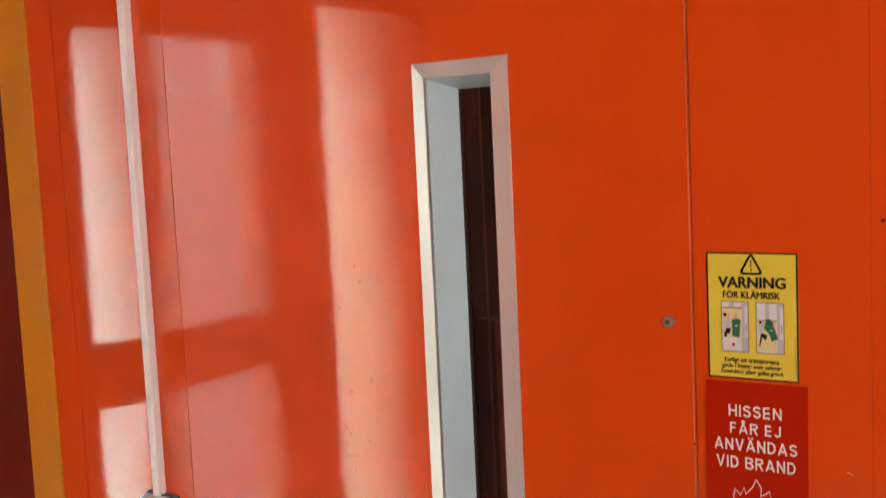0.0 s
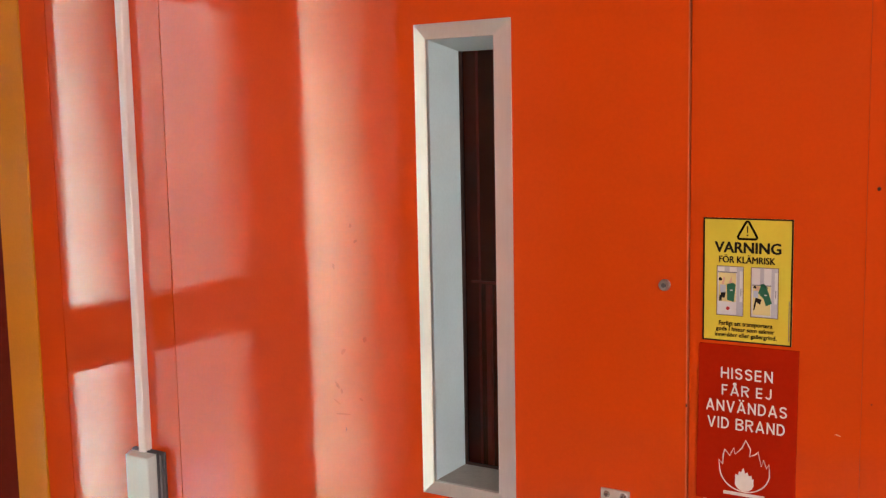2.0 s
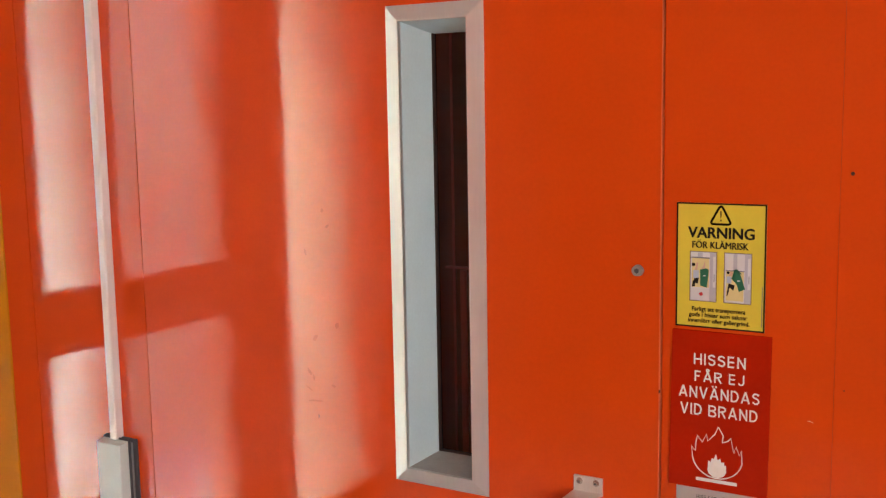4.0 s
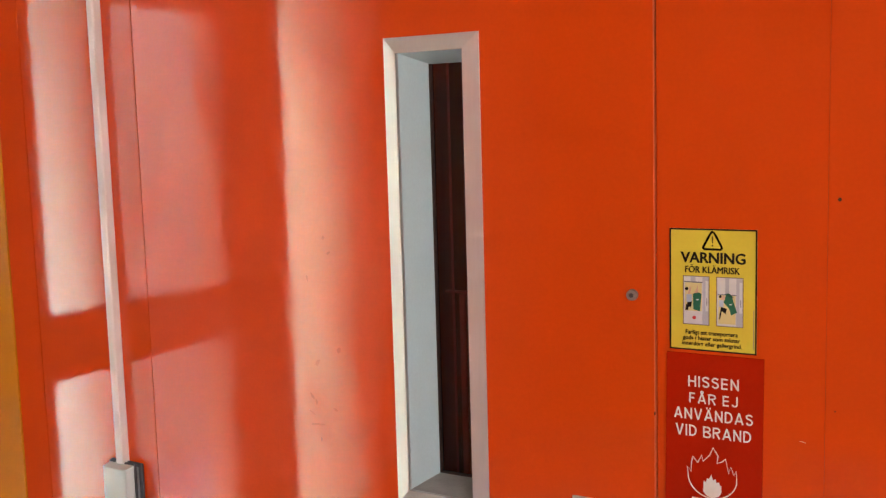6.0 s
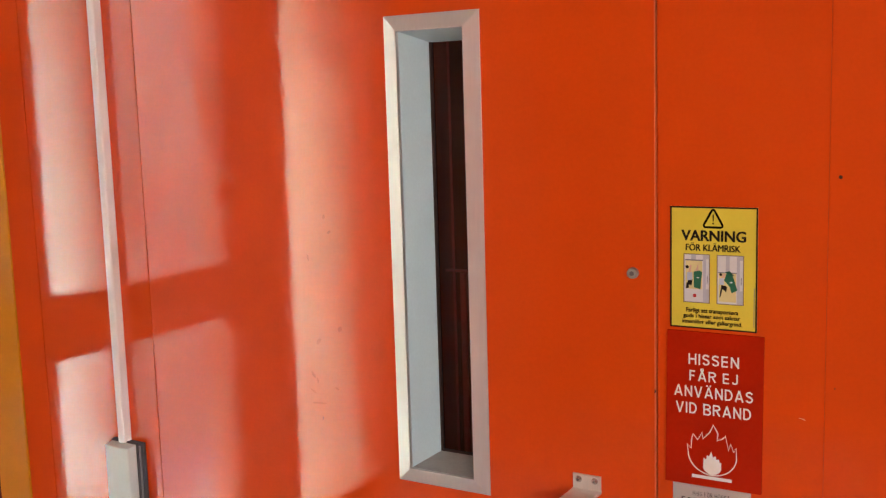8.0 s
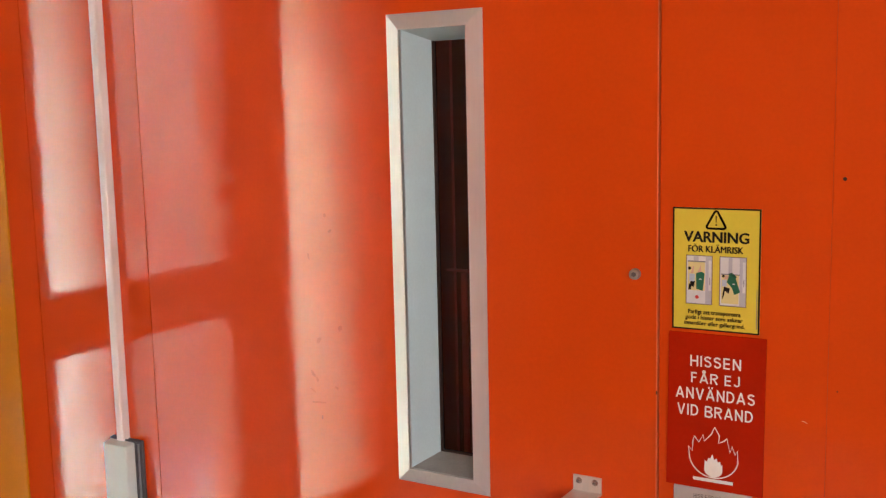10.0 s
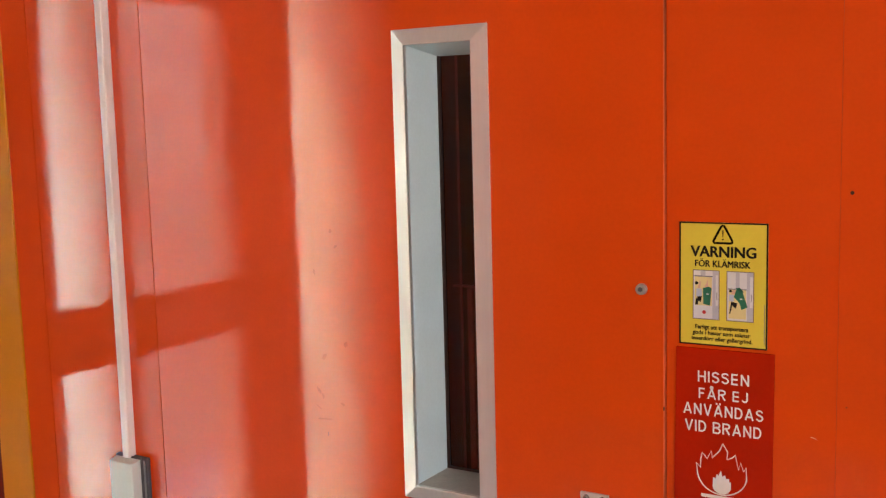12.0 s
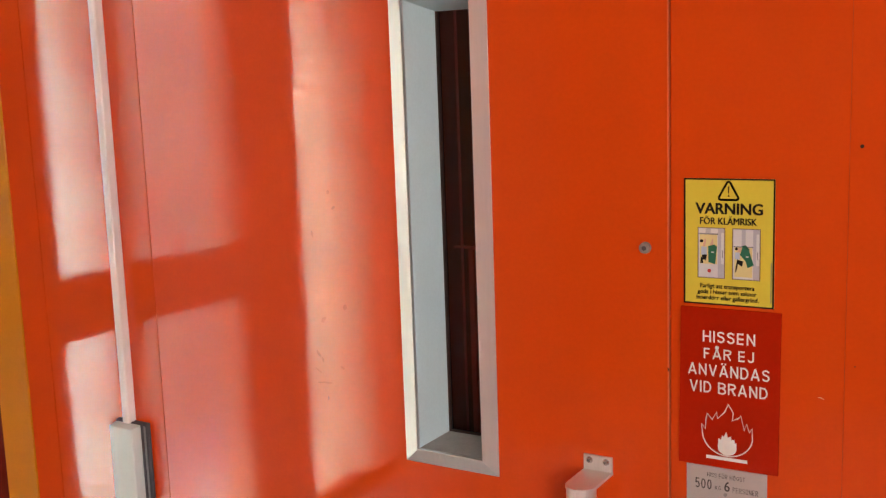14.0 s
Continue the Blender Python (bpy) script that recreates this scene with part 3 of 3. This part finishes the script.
# ---- red fire sign ----
fire = tagged(part("fire_sign", poly([(-0.0055, 1.0895), (0.1125, 1.0895), (0.1140, 1.2825), (-0.0030, 1.2825)], -0.0035, 0.0), sign_red),
              "red plastic sign with white lettering and a white flame", "sign")
F = -0.0037
for body, x0, x1, z0, z1 in (("HISSEN", 0.0238, 0.0852, 1.2420, 1.2555), ("FÅR EJ", 0.0250, 0.0840, 1.2218, 1.2345), ("ANVÄNDAS", 0.0060, 0.1020, 1.2012, 1.2150), ("VID BRAND", 0.0080, 0.1000, 1.1802, 1.1940)):
    sign_letters(body, (x0, x1, z0, z1), F, white_ink, fire)


def flame(cx, base, tips, bowl, bowl_h):
    """Outline points of a flame: a round bowl and pointed tongues between valleys."""
    pts = []
    for q in range(17):
        a = math.pi * (1.05 + 0.90 * q / 16)
        pts.append((cx + bowl * math.cos(a), base + bowl_h + bowl_h * math.sin(a)))
    return pts + [(cx + dx, base + dz) for dx, dz in tips]


def outline(points, r, y):
    """A closed thin round line through the points."""
    cu = bpy.data.curves.new("line", "CURVE")
    cu.dimensions, cu.bevel_depth, cu.bevel_resolution, cu.use_fill_caps = "3D", r, 2, True
    sp = cu.splines.new("POLY")
    sp.points.add(len(points) - 1)
    for p_, (x, z) in zip(sp.points, points):
        p_.co = (x, y, z, 1)
    sp.use_cyclic_u = True
    tmp = new("tmp_line", cu)
    me = bpy.data.meshes.new_from_object(tmp.evaluated_get(bpy.context.evaluated_depsgraph_get()))
    bpy.data.objects.remove(tmp)
    bm = bmesh.new()
    bm.from_mesh(me)
    bpy.data.meshes.remove(me)
    return bm


tongues = [(0.0290, 0.0385), (0.0262, 0.0330), (0.0225, 0.0430), (0.0200, 0.0345), (0.0160, 0.0520), (0.0125, 0.0480), (0.0060, 0.0450), (0.0070, 0.0540), (0.0010, 0.0640),
           (-0.0030, 0.0545), (-0.0115, 0.0450), (-0.0130, 0.0530), (-0.0180, 0.0430), (-0.0240, 0.0500), (-0.0258, 0.0420), (-0.0262, 0.0310), (-0.0310, 0.0360)]
part("flame_outline", outline(flame(0.0535, 1.1045, tongues, 0.0300, 0.0270), 0.00072, F + 0.0002), white_ink, fire, "white flame outline")
small = [(0.0110, 0.0170), (0.0092, 0.0158), (0.0085, 0.0205), (0.0052, 0.0195), (0.0040, 0.0240), (0.0008, 0.0220), (-0.0012, 0.0290), (-0.0040, 0.0225), (-0.0062, 0.0240), (-0.0075, 0.0185), (-0.0105, 0.0200)]
part("small_flame", poly(flame(0.0535, 1.1055, small, 0.0112, 0.0095), F + 0.0002, F - 0.0002), white_ink, fire, "solid white flame")
part("ground_bar", slab(0.0285, 0.0775, F - 0.0002, F + 0.0002, 1.0990, 1.1030), white_ink, fire)

# ---- engraved load plate ----
plate = tagged(part("load_plate", slab(0.0035, 0.1000, -0.0015, 0.0, 1.018, 1.0880, 0.0005), plate_metal), "engraved aluminium lift load plate under the red sign", "sign")
G = -0.0016
for body, x0, x1, z0, z1, stroke in (("HISS FÖR HÖGST", 0.0290, 0.0745, 1.0750, 1.0805, 0.10), ("500", 0.0145, 0.0345, 1.0588, 1.0718, 0.14), ("KG", 0.0388, 0.0458, 1.0600, 1.0650, 0.10),
                                     ("6", 0.0500, 0.0565, 1.0598, 1.0722, 0.15), ("PERSONER", 0.0600, 0.0900, 1.0600, 1.0665, 0.11)):
    sign_letters(body, (x0, x1, z0, z1), G, plate_ink, plate, stroke, 0.22)
part("plate_screw", cyl(0.0022, 0.0012, 20, facing(0.0512, -0.0020, 1.0555)), zinc, plate, smooth=True)

# ---- lift shaft behind the door ----
structure("shaft_wall_back", slab(-1.2, 0.45, 1.25, 1.35, -0.495, 3.0), shaft_concrete, "dark brown boarded back wall of the lift shaft", "wall")
structure("shaft_wall_side", slab(-1.3, -1.2, 0.16, 1.35, -0.495, 3.0), shaft_concrete, "dark side wall of the lift shaft", "wall")
structure("shaft_wall_return", slab(0.45, 0.55, 0.16, 1.35, -0.495, 3.0), shaft_concrete, "dark return wall of the lift shaft", "wall")
structure("shaft_cover", slab(-1.3, 0.55, 0.16, 1.35, 3.0, 3.1), shaft_concrete, "dark cover over the lift shaft", "ceiling")
structure("shaft_pit", slab(-1.3, 0.55, 0.165, 1.35, -0.495, -0.40), shaft_concrete, "dark pit floor of the lift shaft", "floor")

guide = tagged(part("guide_board", slab(-0.421, 0.30, 0.200, 0.225, -0.4, 3.0), guide_wood), "brown wooden guide board fixed in the lift shaft", "board")
part("rib", slab(-0.4225, -0.4195, 0.197, 0.2, -0.4, 2.99), shaft_bar, guide)
# reddish highlight below the cross bar, made as a coloured strip
part("batten", slab(-0.407, -0.3985, 0.192, 0.1995, -0.4, 1.300, 0.001), shaft_bar, guide, "red-brown upright strip that stands for the glow under the cross bar")
part("cross_bar", slab(-0.432, 0.28, 0.190, 0.1995, 1.3020, 1.3056, 0.0008), shaft_bar, guide, "thin red-brown cross bar")

# ---- landing ----
XL, XR, YB = -2.17, 2.5, -4.25
structure("floor", slab(XL - 0.15, XR + 0.15, YB - 0.15, 0.16, -0.60, FLOOR), terrazzo, "brown terrazzo landing floor", "floor")
structure("ceiling", slab(XL - 0.15, XR + 0.15, YB - 0.15, 0.16, TOP, TOP + 0.15), ceiling_paint, "pale painted landing ceiling", "ceiling")
DOOR_Y = (-1.624, -0.818, FLOOR + 0.03, 1.993)
SIDE_Y = (-2.634, -1.952, FLOOR + 0.03, 2.161)
bm = bmesh.new()
for y0, y1, z0, z1 in ((DOOR_Y[1] + 0.03, 0.03, FLOOR, TOP), (SIDE_Y[1] + 0.03, DOOR_Y[0] - 0.03, FLOOR, TOP), (YB, SIDE_Y[0] - 0.03, FLOOR, TOP), (DOOR_Y[0] - 0.03, DOOR_Y[1] + 0.03, DOOR_Y[3] + 0.03, TOP), (SIDE_Y[0] - 0.03, SIDE_Y[1] + 0.03, SIDE_Y[3] + 0.03, TOP), (SIDE_Y[0] - 0.03, SIDE_Y[1] + 0.03, FLOOR, SIDE_Y[2])):
    box(bm, XL - 0.15, XL, y0, y1, z0, z1)
structure("wall_entrance", bm, entrance_paint, "orange painted wall with the glazed entrance", "wall")
structure("wall_back", slab(XL - 0.15, XR + 0.15, YB - 0.15, YB, FLOOR, TOP), entrance_paint, "dull orange painted wall facing the lift", "wall")
WY = (-4.2, -2.1, 0.9, 2.32)
bm = bmesh.new()
for y0, y1, z0, z1 in ((YB, WY[0], FLOOR, TOP), (WY[1], 0.16, FLOOR, TOP), (WY[0], WY[1], FLOOR, WY[2]), (WY[0], WY[1], WY[3], TOP)):
    box(bm, XR, XR + 0.15, y0, y1, z0, z1)
structure("wall_window", bm, entrance_paint, "dull orange painted side wall with a landing window", "wall")


def side_frame(y0, y1, z0, z1, w, x0, x1):
    """A frame in the entrance wall's plane."""
    bm = bmesh.new()
    box(bm, x0, x1, y0 - w, y0, z0 - w, z1 + w), box(bm, x0, x1, y1, y1 + w, z0 - w, z1 + w)
    box(bm, x0, x1, y0, y1, z1, z1 + w), box(bm, x0, x1, y0, y1, z0 - w, z0)
    return bm


entrance = tagged(part("door_1", side_frame(*DOOR_Y, 0.028, XL - 0.148, XL - 0.004), door_wood), "brown framed glazed entrance door with a middle rail", "door", kind="structure")
part("middle_rail", slab(XL - 0.09, XL - 0.01, DOOR_Y[0], DOOR_Y[1], 0.828, 1.020, 0.003), door_wood, entrance)
for z0, z1 in ((DOOR_Y[2], 0.827), (1.021, DOOR_Y[3])):
    p = part("pane", slab(XL - 0.055, XL - 0.049, DOOR_Y[0], DOOR_Y[1], z0, z1), glass, entrance)
    p.visible_shadow = False
sidelight = tagged(part("window_1", side_frame(*SIDE_Y, 0.028, XL - 0.10, XL - 0.004), wood_frame), "narrow dark framed sidelight beside the entrance door", "window", kind="structure")
p = part("pane", slab(XL - 0.055, XL - 0.049, SIDE_Y[0], SIDE_Y[1], SIDE_Y[2], SIDE_Y[3]), glass, sidelight)
p.visible_shadow = False
w2 = tagged(part("window_2", side_frame(WY[0] + 0.05, WY[1] - 0.05, WY[2] + 0.05, WY[3] - 0.05, 0.05, XR + 0.06, XR + 0.12), wood_frame), "dark framed landing window", "window", kind="structure")
p = part("pane", slab(XR + 0.087, XR + 0.093, WY[0] + 0.05, WY[1] - 0.05, WY[2] + 0.05, WY[3] - 0.05), glass, w2)
p.visible_shadow = False

# ---- outside the entrance ----
structure("ground", slab(-400, 400, -400, 400, -0.70, -0.50), paving, "grey paved ground outside the entrance", "ground")
yard_wall = structure("wall_yard", slab(-4.50, -4.30, -9.0, 0.5, -0.50, 3.0), render_grey, "pale grey rendered yard wall", "wall")
part("coping", slab(-4.53, -4.27, -9.05, 0.55, 3.0, 3.06, 0.01), paving, yard_wall, "grey concrete coping")

# unseen overhangs, added to dim the wing walls towards their tops
eave = structure("eave", slab(XL - 0.86, XL - 0.151, YB - 2.0, 2.0, 2.78, 2.90, 0.01), ceiling_paint, "added overhang, out of view, that shades the tops of the wing walls", "roof")
part("canopy", slab(XL - 1.30, XL - 0.152, -1.55, 1.2, 2.70, 2.776, 0.01), ceiling_paint, eave, "deeper added overhang above the door, shading the brick wing wall")


def masonry(name, x0, x1, y0, y1, top, course, length, joint, nose, mat, bed, label):
    """A free-standing wall laid in courses with open joints; its end towards the house is a rounded nose."""
    inset = 0.012
    outline_ = [(x0 + inset, y0), (x1 - inset, y0)]
    for q in range(9):
        a = radians(90 * q / 8)
        outline_.append((x1 - nose + (nose - inset) * math.cos(a), y1 - nose + (nose - inset) * math.sin(a)))
    outline_.append((x0 + inset, y1 - inset))
    bm = bmesh.new()
    lo, hi = ([bm.verts.new((x, y, z)) for x, y in outline_] for z in (-0.50, top - 0.01))
    bm.faces.new(lo), bm.faces.new(hi[::-1])
    for i in range(len(lo)):
        j = (i + 1) % len(lo)
        bm.faces.new((lo[i], lo[j], hi[j], hi[i]))
    body = tagged(part(name, bm, bed), label, "wall")
    brick = {}

    def lay(key, make, at):
        if key not in brick:
            bm = make()
            bmesh.ops.recalc_face_normals(bm, faces=bm.faces)
            me = bpy.data.meshes.new("brick")
            bm.to_mesh(me)
            bm.free()
            me.materials.append(mat)
            brick[key] = me
        ob = new("brick", brick[key])
        ob.matrix_world = at
        ob.parent = body

    def curved(a0, a1):
        """One radial brick of the nose, between two angles."""
        bm = bmesh.new()
        rows_ = []
        for q in range(5):
            a = radians(a0 + (a1 - a0) * q / 4)
            rows_.append([bm.verts.new((r * math.cos(a), r * math.sin(a), z)) for r, z in ((nose - 0.03, 0), (nose, 0), (nose, course - joint), (nose - 0.03, course - joint))])
        for p_, q_ in zip(rows_, rows_[1:]):
            for i in range(4):
                bm.faces.new((p_[i], p_[(i + 1) % 4], q_[(i + 1) % 4], q_[i]))
        bm.faces.new(rows_[0]), bm.faces.new(rows_[-1][::-1])
        return bm

    n_, end = 0, x1 - nose
    for k in range(int((top + 0.50) / course)):
        z = -0.50 + course * k
        x = x0 - (length / 2 if k % 2 else 0)
        while x < end - 0.01:
            a, b = max(x, x0), min(x + length, end)
            x += length
            w = round(b - a, 3)
            if w < 0.03:
                continue
            lay(w, lambda: slab(0, w - joint, -0.03, 0.0, 0, course - joint, 0.003), Matrix.Translation((a + joint / 2, y1 + 0.002 * math.sin(7 * n_), z)))
            n_ += 1
        cuts = (0, 44, 88) if k % 2 else (0, 22, 66, 88)
        for a0, a1 in zip(cuts, cuts[1:]):
            lay((a0, a1), lambda: curved(a0, a1 - math.degrees(joint / nose)), Matrix.Translation((end, y1 - nose, z)))
    return body


masonry("brick_wing_wall", -3.198, -2.879, -1.766, -1.589, 2.45, 0.075, 0.25, 0.006, 0.12, board_white, painted_bed, "white brick wing wall outside the entrance, tinted green for its reflection")
masonry("block_wing_wall", -2.80, -2.419, -2.918, -2.714, 2.45, 0.08, 0.28, 0.009, 0.17, board_peach, mortar, "pale warm block wing wall outside the sidelight")
